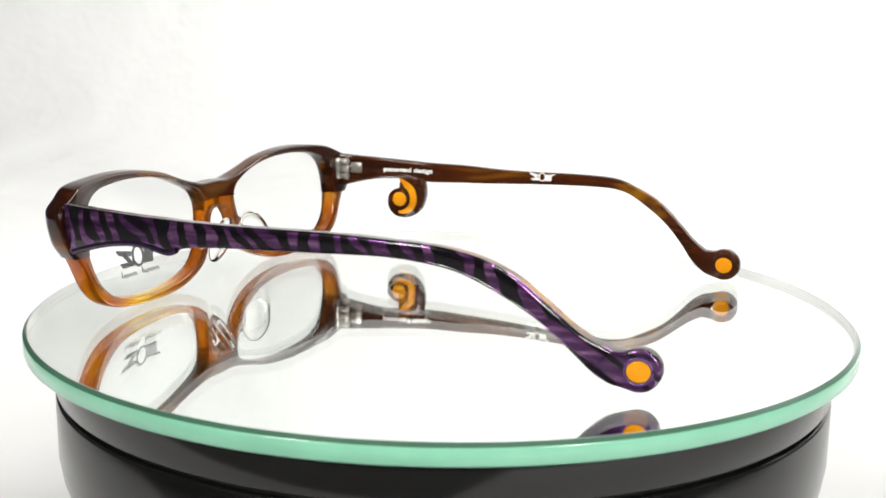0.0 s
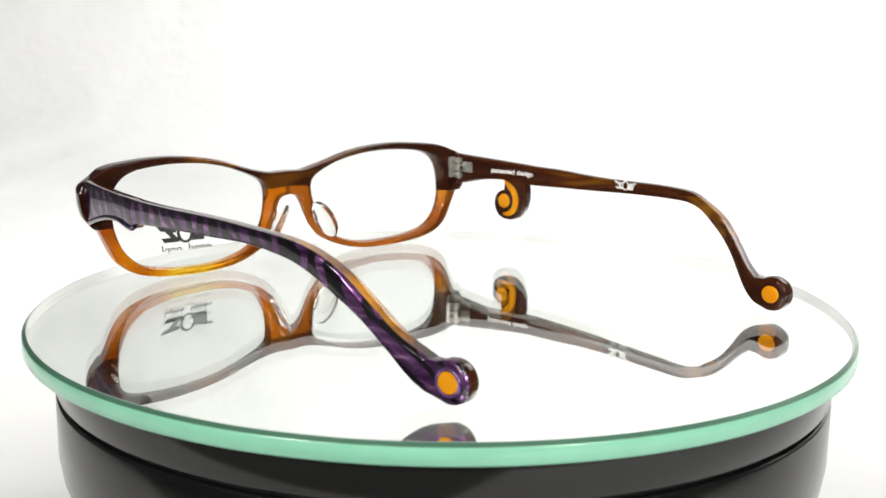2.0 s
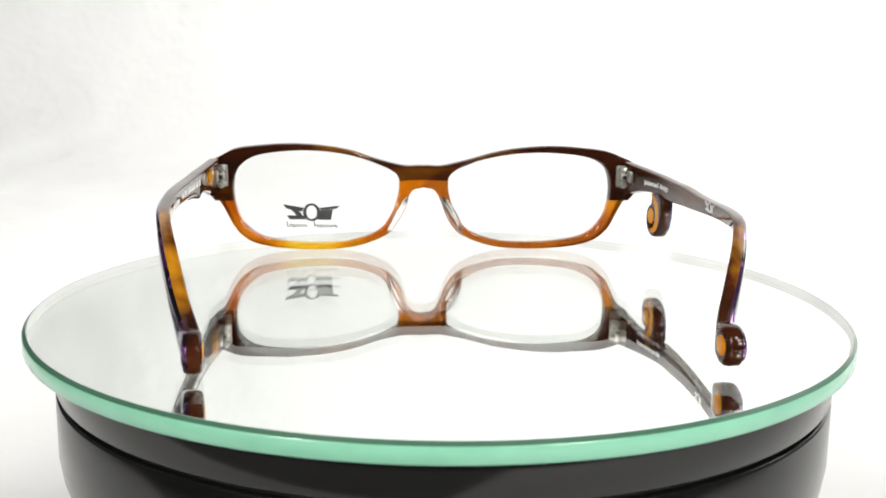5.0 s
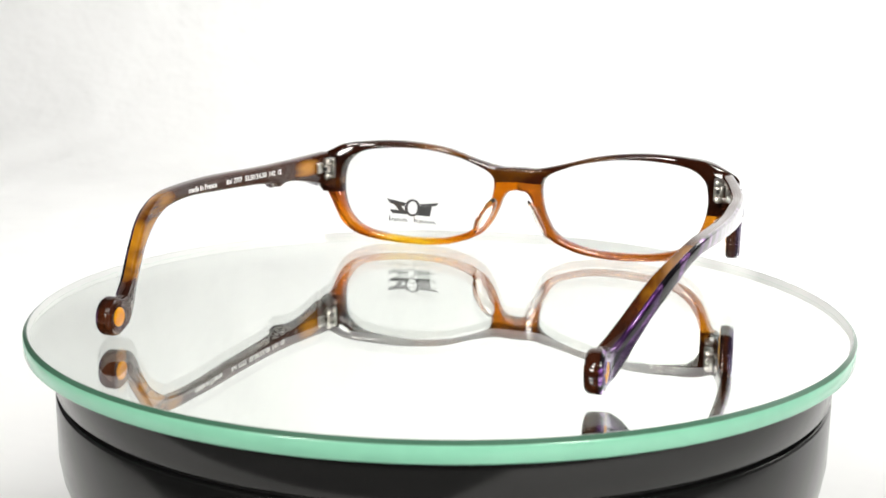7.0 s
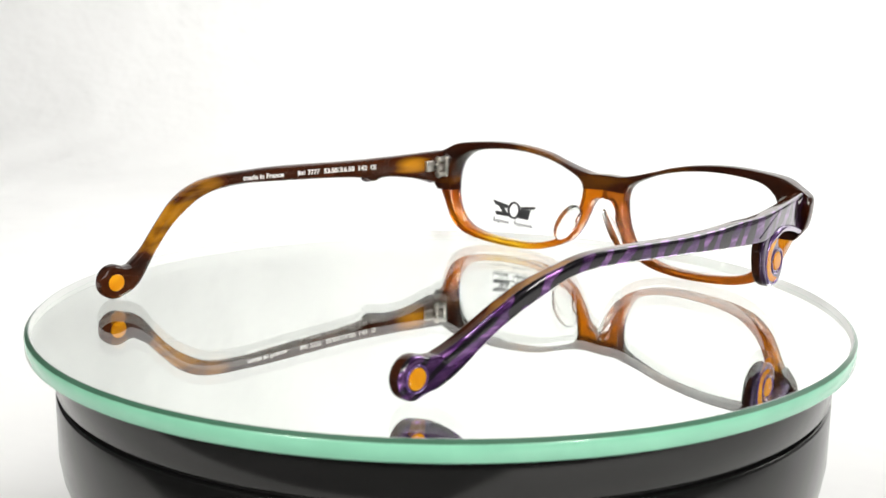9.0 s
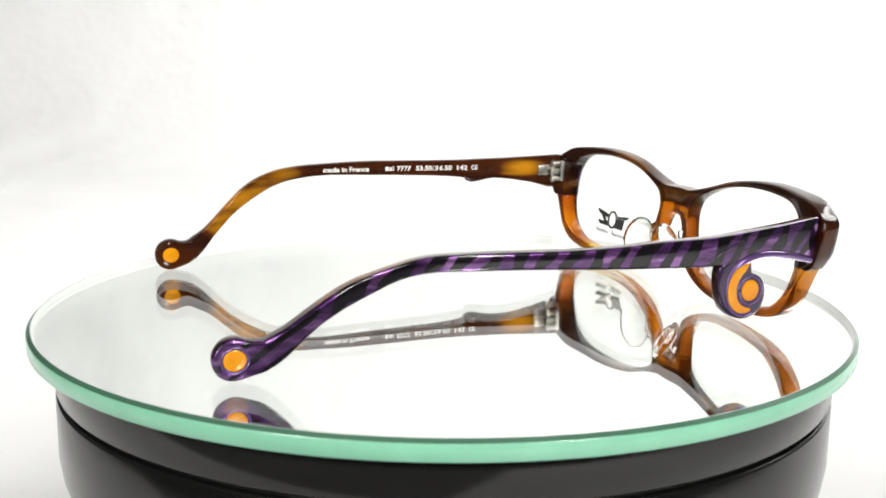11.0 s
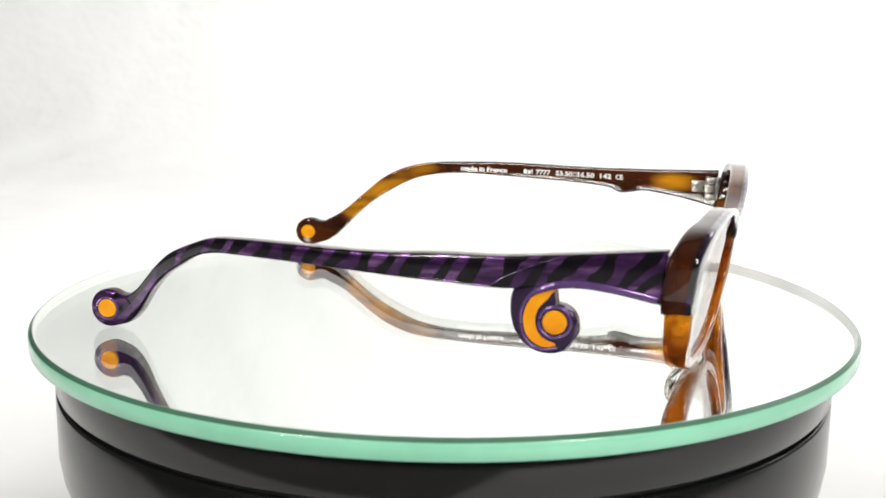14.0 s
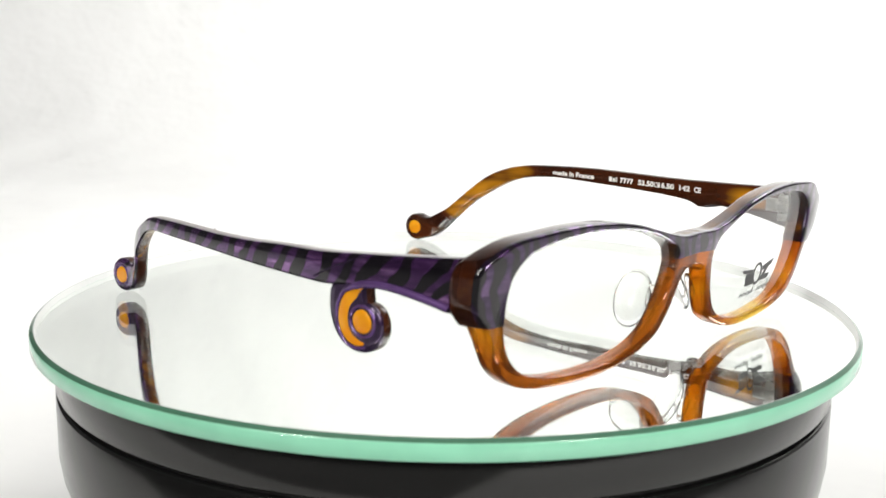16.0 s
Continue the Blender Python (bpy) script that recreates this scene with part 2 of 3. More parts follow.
def studio_room():
    walls = (("wall_left", (0.05, 3.6, 2.6), (-1.75, -0.3, 1.0), WALL), ("wall_right", (0.05, 3.6, 2.6), (1.75, -0.3, 1.0), WALL),
             ("wall_front", (3.6, 0.05, 2.6), (0, -2.0, 1.0), WALL), ("wall_back", (3.6, 0.05, 2.6), (0, 1.5, 1.0), WALL))
    for name, size, at, mat in walls:
        bm = bmesh.new()
        box(bm, size, Matrix.Translation(at))
        tagged(part(name, bm, mat), "plain matt painted studio wall", "wall", kind="structure")
    bm = bmesh.new()
    box(bm, (3.6, 3.7, 0.05), pose(0, -0.3, 2.3))
    tagged(part("ceiling", bm, WALL), "plain dark studio ceiling", "ceiling", kind="structure")
    bm = bmesh.new()
    box(bm, (3.6, 3.7, 0.05), pose(0, -0.3, FLOOR - 0.04))
    tagged(part("floor", bm, WALL), "grey floor board under the white paper", "floor", kind="structure")


FLOOR = -0.08


# ---- turntable ----
def turntable():
    base = tagged(new("turntable_base"), "glossy black round motor base of a turntable on white paper", "turntable")
    base.location = (0, 0, FLOOR)
    up = -FLOOR
    ring = [(0, -4.6), (99.4, -4.6), (100.7, -5.3), (101.2, -6.3), (101.2, -15.0), (100.9, -15.5), (100.4, -15.7), (0, -15.7)]
    part("upper_ring", lathe([(r * MM, z * MM + up) for r, z in ring]), BLACK, base)
    part("seam", lathe([(0, -15.7 * MM + up), (99.4 * MM, -15.7 * MM + up), (99.4 * MM, -16.7 * MM + up), (0, -16.7 * MM + up)]), GROOVE, base, "dark recessed seam")
    low = [(0, -16.7), (100.4, -16.7), (100.9, -16.9), (101.2, -17.4), (101.2, -32.0), (100.5, -37), (98.8, -42), (95.6, -47), (91.6, -52), (88, -56), (86, -60), (86, -79.9), (0, -79.9)]
    part("lower_body", lathe([(r * MM, z * MM + up) for r, z in low]), BLACK, base, "black lacquered body with a rounded foot")
    return base


def mirror_disc():
    disc = tagged(new("glass_turntable_disc"), "round mirror glass plate with a polished green edge", "glass plate")
    part("glass_face", lathe([(0, 0.0), (105.5 * MM, 0.0)], 200), GLASS_TOP, disc, "clear glass face")
    # added sloping ring, no part of the plate; masks the chamfer's dark back
    part("edge_liner", lathe([(105.3 * MM, -0.04 * MM), (104.75 * MM, -1.53 * MM)], 200), EDGE_LINER, disc, "added white liner that hides the dark back of the chamfer")
    part("arris", lathe([(105.3 * MM, 0.0), (105.4 * MM, 0.05 * MM), (105.5 * MM, 0.0)], 200), ARRIS, disc, "thin ground line round the rim")
    part("chamfer", lathe([(105.5 * MM, 0.0), (106.3 * MM, -0.75 * MM)], 200), CHAMFER, disc, "ground green chamfer, coloured dark like the view into the glass")
    part("edge", lathe([(106.3 * MM, -0.75 * MM), (106.45 * MM, -1.0 * MM), (106.45 * MM, -4.1 * MM), (106.1 * MM, -4.45 * MM), (104.8 * MM, -4.5 * MM)], 200), EDGE, disc, "pale green polished glass edge")
    part("mirror", lathe([(0, -1.55 * MM), (105.5 * MM, -1.55 * MM), (105.5 * MM, -1.8 * MM), (0, -1.8 * MM)], 200), MIRROR, disc, "silvered back of the glass")
    return disc


# ---- eyeglasses, in millimetres: x across, y forward, z up, moved onto the axis of the turntable ----
AXIS = Vector((1.466, -62.244, 0.0))
XC = 0.5


def put(x, y, z):
    return ((x - AXIS.x) * MM, (y - AXIS.y) * MM, z * MM)


def face_y(u, z):
    """The front's outer surface: it leans forward at the top and wraps back at the ends."""
    return 13.5 + 0.15 * (z - 20) - 0.00085 * u * u


def step(a, b, x):
    t = max(0.0, min(1.0, (x - a) / (b - a)))
    return t * t * (3 - 2 * t)


# lens opening and outer edge of one half, as (lens across, lens up, edge across, edge up)
UPPER = [(8.2, 22.9, 0, 23.3), (8.5, 24.0, 0, 25.5), (9.4, 25.2, 0, 27.85), (11.0, 26.4, 6, 27.9), (14.3, 27.9, 12, 29.1), (19, 29.6, 18, 30.7),
         (25, 31.0, 24.5, 32.5), (32, 32.0, 32, 33.8), (40, 32.4, 40, 34.5), (47, 32.1, 47, 34.55), (53, 31.4, 54, 34.1), (57, 30.3, 61, 33.3),
         (59.8, 28.5, 66.5, 31.4), (61.4, 26.3, 71.0, 29.0), (62.1, 23.5, 71.7, 25.5), (62.3, 20.8, 71.2, 21.3), (62.2, 19.0, 69.9, 19.0), (62.0, 17.1, 68.3, 17.2)]
LOWER = [(62.0, 17.1, 66.9, 17.0), (61.3, 14.6, 65.2, 14.2), (60.3, 11.9, 63.6, 11.2), (58.7, 9.4, 61.8, 8.0), (56.4, 7.1, 59.6, 5.6),
         (53.5, 5.3, 56.3, 3.4), (50, 4.2, 51.5, 1.9), (45, 3.3, 45.5, 1.0), (38, 2.75, 38, 0.5), (31, 2.7, 30.5, 0.5), (25, 3.2, 23.5, 1.2),
         (20, 4.4, 17.8, 2.7), (16, 6.0, 13.6, 4.5), (13, 8.4, 10.6, 6.5), (11, 11.5, 8.0, 10.1), (9.6, 14.5, 6.3, 14), (8.6, 18, 5.0, 17.6),
         (8.2, 20.4, 3.0, 20.0), (8.2, 21.6, 0, 20.75), (8.2, 22.9, 0, 23.3)]


def arch(side, u, z):
    """The brow stands a little higher over one lens than over the other."""
    return z + (0.45 if side < 0 else -0.05) * step(27.5, 33, z) * step(10, 25, u) * (1 - step(62, 68, u))


def rim_band(rows, side, depth_front, depth_back, round_front, round_back):
    """A band between the lens opening and the outer edge; side -1 or 1; depths run back from the front surface."""
    bm = bmesh.new()
    rings = []
    for lu, lz, eu, ez in smooth_line(rows, 6):
        eu = max(eu, 0.0)
        width = math.hypot(eu - lu, ez - lz)
        at_middle = eu < 0.02
        back = depth_back + (1.1 * step(50, 70, eu) if depth_back > 3 else 0)
        ds = []
        for d in (0.0, 0.18, 0.45, 0.85):
            ds.append((d, d))
        ds.append((width * 0.5, 9))
        for d in (0.85, 0.45, 0.18, 0.0):
            ds.append((width - d, 9 if at_middle else d))

        def rounding(d, r):
            return 0.0 if r <= 0 or d >= r else r - math.sqrt(max(0, r * r - (r - d) ** 2))

        def spot(d, y_in):
            k = d / width
            u, z = lu + (eu - lu) * k, lz + (ez - lz) * k
            shift = k * 1.6 * step(62, 70, eu) * max(0.0, 1 - y_in / 6.0)
            return put(XC + side * (u - shift), face_y(u, z) - y_in, arch(side, u, z))

        front = [spot(d, depth_front + rounding(e, round_front)) for d, e in ds]
        rear = [spot(d, back - rounding(e, round_back)) for d, e in reversed(ds)]
        rings.append(front + rear)
    skin(bm, rings)
    return bm


def lens_sheet(side, depth, thick):
    loop = [(u, arch(side, u, z)) for u, z in smooth_line([(r[0], r[1]) for r in UPPER] + [(r[0], r[1]) for r in LOWER[1:]], 4)[:-1]]
    bm = bmesh.new()
    cu, cz = 35.0, 18.0
    sheets = []
    for y_in in (depth, depth + thick):
        rows = []
        for k in (1.008, 0.8, 0.55, 0.3):
            rows.append([bm.verts.new(put(XC + side * (cu + (u - cu) * k), face_y(cu + (u - cu) * k, cz + (z - cz) * k) - y_in, cz + (z - cz) * k)) for u, z in loop])
        for a, b in zip(rows, rows[1:]):
            for i in range(len(loop)):
                j = (i + 1) % len(loop)
                bm.faces.new((a[i], a[j], b[j], b[i]))
        mid = bm.verts.new(put(XC + side * cu, face_y(cu, cz) - y_in, cz))
        for i in range(len(loop)):
            bm.faces.new((rows[-1][i], rows[-1][(i + 1) % len(loop)], mid))
        sheets.append(rows[0])
    for i in range(len(loop)):
        j = (i + 1) % len(loop)
        bm.faces.new((sheets[0][i], sheets[0][j], sheets[1][j], sheets[1][i]))
    return bm


# temples: top edge and bottom edge as (y, z, y, z); the middle of the thickness as x over y
TEMPLE_A = [(4.4, 30.7, 3.4, 19.2), (-6.5, 30.2, -7, 21.5), (-17, 29.8, -17, 22.9), (-22, 29.7, -22, 22.9), (-26, 29.6, -26, 22.0), (-30, 29.5, -30, 23.4),
            (-41, 29.5, -41, 24.4), (-64, 29.8, -64, 25.3), (-79, 29.4, -78, 25.7), (-90, 28.7, -88, 24.9), (-97.8, 27.0, -95, 23.2),
            (-104.8, 23.6, -102, 19.7), (-111.4, 17.9, -109.0, 15.0), (-117.6, 12.2, -115.0, 9.3), (-122.5, 9.2, -119.0, 4.9), (-124.8, 8.0, -122.2, 2.4), (-127.4, 7.4, -126.4, 1.6)]
TEMPLE_B = [(4.3, 30.1, 3.3, 19.2), (-6.5, 29.3, -6.5, 21.6), (-17, 28.6, -17, 22.2), (-28, 27.9, -26, 21.4), (-39, 27.7, -39, 21.8), (-50, 27.1, -50, 22.2),
            (-62, 26.9, -62, 22.8), (-74, 27.1, -74, 23.3), (-84, 27.1, -83.5, 23.5), (-92.4, 26.6, -91.2, 23.4), (-98.8, 24.6, -97.2, 22.0),
            (-105.6, 21.7, -103.3, 18.7), (-110.4, 18.4, -107.6, 16.0), (-114.5, 14.9, -111.6, 12.8), (-118.6, 11.3, -115.3, 8.9), (-121.8, 9.2, -118.7, 5.0), (-124.2, 8.0, -121.8, 2.6), (-127.0, 7.4, -126.0, 1.6)]
LINE_A = ((-136, -126, -120, -115, -111, -106, -100, -92, -85, -75, -55, -25, 0, 5), (-56.2, -57.5, -59.5, -61.6, -63.1, -64.9, -66.6, -68.2, -69.1, -69.8, -70.5, -70.0, -68.2, -67.6))
LINE_B = ((-136, -126, -120, -115, -110, -105, -100, -93, -85, -73, -50, -28, -11, 0, 5), (58.5, 57.9, 59.8, 62.4, 65.0, 67.3, 69.2, 71.5, 72.9, 74.0, 74.8, 74.4, 71.7, 69.2, 68.2))
SMOOTH_A = smooth_line(list(zip(*LINE_A)), 6)
SMOOTH_B = smooth_line(list(zip(*LINE_B)), 6)


def temple_x(side, y):
    line = SMOOTH_A if side < 0 else SMOOTH_B
    return mix_at(y, [p[0] for p in line], [p[1] for p in line])


def curl_x(y):
    """The curl lies in a plane of its own, turned a little from the temple's length."""
    return CURL_X + 0.10 * (CURL[0] - y)


def thick(y):
    """The temples grow thicker towards their tips."""
    return 1 + 0.2 * step(95, 112, -y)


def corner_section(wa, wb, ra, rb, length):
    """Rounded section: (thickness, way down) pairs, from the outer side wa to the inner side wb."""
    out = []
    for w, h, r, a0 in ((wa, 0, ra, 180), (wb, 0, rb, 90), (wb, length, rb, 0), (wa, length, ra, -90)):
        sx = 1 if w == min(wa, wb) else -1
        sy = 1 if h == 0 else -1
        for k in range(4):
            a = radians(30 * k)
            if (sx, sy) in ((1, 1), (-1, -1)):
                ca, sa = math.cos(a), math.sin(a)
            else:
                ca, sa = math.sin(a), math.cos(a)
            out.append((w + sx * r * (1 - ca), h + sy * r * (1 - sa)))
    return out


def strip(rows, side, wa, wb, ra, rb, steps=6, flat=None):
    """A bar along a temple; wa and wb run outwards from the middle of the thickness."""
    bm = bmesh.new()
    rings = []
    for ty, tz, by, bz in smooth_line(rows, steps):
        length = math.hypot(by - ty, bz - tz)
        ring = []
        for w, h in corner_section(min(wa, wb), max(wa, wb), ra if wa < wb else rb, rb if wa < wb else ra, length):
            k = h / length
            y, z = ty + (by - ty) * k, tz + (bz - tz) * k
            ring.append(put((temple_x(side, y) if flat is None else curl_x(y)) + side * w * thick(y), y, z))
        rings.append(ring)
    skin(bm, rings)
    return bm


def plate(bm, outline, centre, side, wa, wb, ra, rb, flat=None):
    """A flat rounded piece with a star-shaped outline of (y, z), from thickness wa to wb."""
    rings = []

    def ring(d, w):
        out = []
        for y, z in outline:
            r = math.hypot(y - centre[0], z - centre[1])
            k = max(0.02, 1 - d / r)
            yy, zz = centre[0] + (y - centre[0]) * k, centre[1] + (z - centre[1]) * k
            out.append(put((temple_x(side, yy) if flat is None else curl_x(yy)) + side * w * thick(yy), yy, zz))
        return out

    sg = 1 if wb > wa else -1
    rings.append(ring(ra + 0.9 * 1.0, wa))
    for k in range(4):
        a = radians(30 * k)
        rings.append(ring(ra * (1 - math.sin(a)), wa + sg * ra * (1 - math.cos(a))))
    for k in range(4):
        a = radians(30 * k)
        rings.append(ring(rb * (1 - math.cos(a)), wb - sg * rb * (1 - math.sin(a))))
    rings.append(ring(rb + 0.9, wb))
    skin(bm, rings)


def circle(cy, cz, ry, rz=None, n=28):
    rz = rz or ry
    return [(cy + ry * math.cos(2 * math.pi * k / n), cz + rz * math.sin(2 * math.pi * k / n)) for k in range(n)]


def teardrop(centre):
    """The round tip of a temple with the root of its tail."""
    out = []
    for k in range(48):
        a = -180 + 7.5 * k
        r = mix_at(a, (-180, -62, -42, -23, -5, 15, 31, 42, 56, 180), (4.7, 4.7, 5.4, 7.0, 8.4, 8.6, 7.5, 5.5, 4.7, 4.7))
        out.append((centre[0] + r * math.cos(radians(a)), centre[1] + 0.98 * r * math.sin(radians(a))))
    return out


BULB_A, BULB_B = (-128.9, 4.75), (-128.6, 4.85)
CURL = (-16.5, 15.2)
CURL_X = 72.7


def curl_outline():
    out = []
    for k in range(57):
        a = 92 + 353 * k / 56
        r = mix_at(a, (92, 110, 125, 144, 162, 183, 203, 229, 256, 287, 319, 351, 384, 414, 445), (7.6, 8.3, 9.8, 10.5, 9.4, 8.5, 8.05, 7.4, 6.7, 6.15, 5.35, 4.6, 4.25, 3.95, 3.7))
        out.append((CURL[0] + r * math.cos(radians(a)), CURL[1] + r * math.sin(radians(a))))
    return out


def crescent():
    """Rows across the crescent inlay, from its tip under the lip round to its foot."""
    out = []
    for k in range(31):
        deg = 88 + 186 * k / 30
        r0 = mix_at(deg, (88, 97, 108, 131, 156, 180, 205, 228, 253, 275), (7.1, 6.9, 6.7, 6.6, 6.35, 6.2, 6.1, 5.9, 5.35, 4.7))
        r1 = mix_at(deg, (88, 97, 108, 131, 156, 180, 205, 228, 253, 275), (6.8, 5.8, 4.7, 4.25, 3.95, 3.75, 3.8, 3.85, 3.9, 4.1))
        y, z = math.cos(radians(deg)), math.sin(radians(deg))
        out.append((CURL[0] + r0 * y, CURL[1] + r0 * z, CURL[0] + r1 * y, CURL[1] + r1 * z))
    return out


def lettering(words, size):
    """A flat mesh of words in the built-in font."""
    curve = bpy.data.curves.new("words", "FONT")
    curve.body, curve.size, curve.extrude, curve.offset = words, size, 0.00003, 0.00007
    curve.resolution_u = 3
    ob = bpy.data.objects.new("words", curve)
    scene.collection.objects.link(ob)
    bpy.context.view_layer.update()
    data = bpy.data.meshes.new_from_object(ob.evaluated_get(bpy.context.evaluated_depsgraph_get()))
    bpy.data.objects.remove(ob)
    bm = bmesh.new()
    bm.from_mesh(data)
    return bm


def temple_print(name, bm, y0, z0, side, mat, parent, width=None, lean=0.0, label=""):
    """Lay a flat drawing, in metres, on the inner face of a temple so that it reads from inside."""
    xs = [v.co.x for v in bm.verts]
    k = width * MM / (max(xs) - min(xs)) if width else 1.0
    x0 = min(xs)
    for v in bm.verts:
        along, up, out = (v.co.x - x0) * k / MM, v.co.y / MM, v.co.z / MM
        y = y0 - side * along
        x = temple_x(side, y) + side * (INNER - 0.03 - out)
        v.co = put(x, y, z0 + up + lean * along)
    return part(name, bm, mat, parent, label, 30)


INNER, SEAM, OUTER = -1.7, 0.95, 1.7


def bars(rects):
    bm = bmesh.new()
    for x0, y0, x1, y1 in rects:
        box(bm, ((x1 - x0) * MM, (y1 - y0) * MM, 0.00006), Matrix.Translation(((x0 + x1) / 2 * MM, (y0 + y1) / 2 * MM, 0)))
    return bm


def wing_mark():
    """A ring between two swept wings, as plain shapes, about 18 by 6 millimetres, centred."""
    bm = bmesh.new()
    n = 32
    rows = []
    for k in (0.0, 1.0):
        rows.append([bm.verts.new(((1.75 + 1.1 * k) * math.cos(2 * math.pi * i / n) * MM, (2.2 + 0.75 * k) * math.sin(2 * math.pi * i / n) * MM, 0)) for i in range(n)])
    for i in range(n):
        j = (i + 1) % n
        bm.faces.new((rows[0][i], rows[0][j], rows[1][j], rows[1][i]))
    swept = ((2.6, 1.5), (9.4, 2.5), (8.2, 1.0), (3.0, 0.2)), ((4.4, 0.6), (7.0, 0.95), (4.9, -1.1), (2.8, -1.1)), ((2.4, -1.1), (8.2, -1.1), (7.2, -2.4), (2.0, -2.4))
    solid = ((2.6, 1.5), (9.4, 2.4), (8.2, 1.25), (3.0, 0.7)), ((2.9, 0.7), (7.0, 1.0), (6.4, -2.4), (2.0, -2.4))
    for s, quads in ((-1, swept), (1, solid)):
        for quad in quads:
            bm.faces.new([bm.verts.new((s * x * MM, y * MM, 0)) for x, y in quad])
    return bm


def eyeglasses():
    g = tagged(new("eyeglasses"), "tortoiseshell and zebra purple acetate eyeglasses standing open on the mirror", "eyeglasses")
    # front
    brow = bmesh.new()
    lam = bmesh.new()
    for bm, args in ((brow, (1.35, 5.0, 0.0, 0.8)), (lam, (0.0, 1.32, 0.8, 0.0))):
        for side in (-1, 1):
            half = rim_band(UPPER, side, *args)
            data = bpy.data.meshes.new("half")
            half.to_mesh(data)
            half.free()
            bm.from_mesh(data)
        bmesh.ops.remove_doubles(bm, verts=bm.verts, dist=0.00002)
        middle = [f for f in bm.faces if all(abs(v.co.x - (XC - AXIS.x) * MM) < 0.00002 for v in f.verts)]
        bmesh.ops.delete(bm, geom=middle, context="FACES_ONLY")
    part("brow_bar", brow, BROWN, g, "dark brown tortoiseshell brow bar")
    part("brow_laminate", lam, ZEBRA_FRONT, g, "purple and black striped front layer")
    for side in (-1, 1):
        rim = part("lower_rim", rim_band(LOWER, side, 0.3, 4.7, 0.8, 0.8), AMBER if side < 0 else AMBER_RED, g, "translucent amber lower rim")
        lens = part("lens", lens_sheet(side, 1.6, 1.1), LENS, g, "clear demo lens")
        if side < 0:
            mark = wing_mark()
            for v in mark.verts:
                u, z = -37.3 - v.co.x / MM * -1, 12.3 + v.co.y / MM
                v.co = put(XC + u, face_y(u, z) - 1.5, z - 0.03 * (u + 37.3))
            part("lens_print", mark, PRINT_DARK, lens, "dark printed winged mark")
            script = bars([(k * 1.0 - 8.2, -0.9 if k in (2, 11) else -0.4, k * 1.0 - 7.85, 1.3 if k in (0, 9) else 0.45) for k in range(17) if k not in (7, 8)] + [(k * 1.0 - 8.2, -0.42 + 0.5 * (k % 2), k * 1.0 - 7.3, -0.18 + 0.5 * (k % 2)) for k in range(17) if k not in (7, 8)])
            for v in script.verts:
                u, z = -37.3 + v.co.x / MM, 7.9 + v.co.y / MM
                v.co = put(XC + u, face_y(u, z) - 1.5 + v.co.z / MM, z - 0.03 * (u + 37.3))
            part("lens_print", script, PRINT_DARK, lens, "thin dark printed script line")
        # nose pad: a clear drop on the rear of the rim
        bm = bmesh.new()
        bmesh.ops.create_uvsphere(bm, u_segments=20, v_segments=14, radius=1.0)
        bm.transform(Matrix.Diagonal((1.15 * MM, 4.3 * MM, 6.9 * MM, 1)))
        bm.transform(Matrix.Translation(put(XC + side * 8.9, 2.9, 12.5)) @ Euler((radians(-4), radians(side * -28), radians(side * 20))).to_matrix().to_4x4())
        pad = part("nose_pad", bm, PAD, g, "clear silicone nose pad")
        bm = bmesh.new()
        bmesh.ops.create_uvsphere(bm, u_segments=14, v_segments=10, radius=1.0)
        bm.transform(Matrix.Diagonal((1.0 * MM, 1.5 * MM, 3.4 * MM, 1)))
        bm.transform(Matrix.Translation(put(XC + side * 8.3, 7.6, 13.6)) @ Euler((0, radians(side * -28), radians(side * 12))).to_matrix().to_4x4())
        part("pad_mount", bm, PAD, pad, "clear mount behind the pad")
        # hinge on the endpiece
        hx = XC + side * 66.0
        hinge = part("hinge", round_box((4.4 * MM, 1.6 * MM, 7.2 * MM), Matrix.Translation(put(hx, 4.4, 25.2)), 0.7 * MM, 3), STEEL, g, "steel barrel hinge")
        for dz in (-2.5, 2.5):
            part("knuckle", round_box((2.8 * MM, 3.6 * MM, 1.7 * MM), Matrix.Translation(put(hx - side * 0.3, 2.4, 25.2 + dz)), 0.6 * MM, 3), STEEL, hinge)
        part("knuckle", round_box((2.2 * MM, 3.2 * MM, 2.4 * MM), Matrix.Translation(put(hx - side * 0.3, 1.9, 25.2)), 0.5 * MM, 3), STEEL, hinge)
        # shade of the hinge's hollow, drawn as a slightly raised black block
        part("hollow_shade", round_box((1.3 * MM, 0.5 * MM, 1.3 * MM), Matrix.Translation(put(hx - side * 0.2, 0.25, 25.2)), 0.15 * MM), GROOVE, hinge, "black block drawn for the shaded hollow in the hinge")
        bm = bmesh.new()
        bmesh.ops.create_cone(bm, cap_ends=True, segments=16, radius1=0.7 * MM, radius2=0.7 * MM, depth=7.4 * MM, matrix=Matrix.Translation(put(hx - side * 0.3, 1.3, 25.2)))
        part("screw", bm, SCREW, hinge)
    # temples
    for side, rows, bulb in ((-1, TEMPLE_A, BULB_A), (1, TEMPLE_B, BULB_B)):
        outer = strip(rows, side, OUTER, SEAM, 0.7, 0.0)
        plate(outer, teardrop(bulb), bulb, side, SEAM + 0.02, OUTER + 0.03, 0.05, 0.85)
        temple = part("temple", outer, ZEBRA_TEMPLE if side > 0 else ZEBRA_DARK, g, "purple and black zebra striped temple")
        inner = strip(rows, side, SEAM, INNER, 0.0, 0.7)
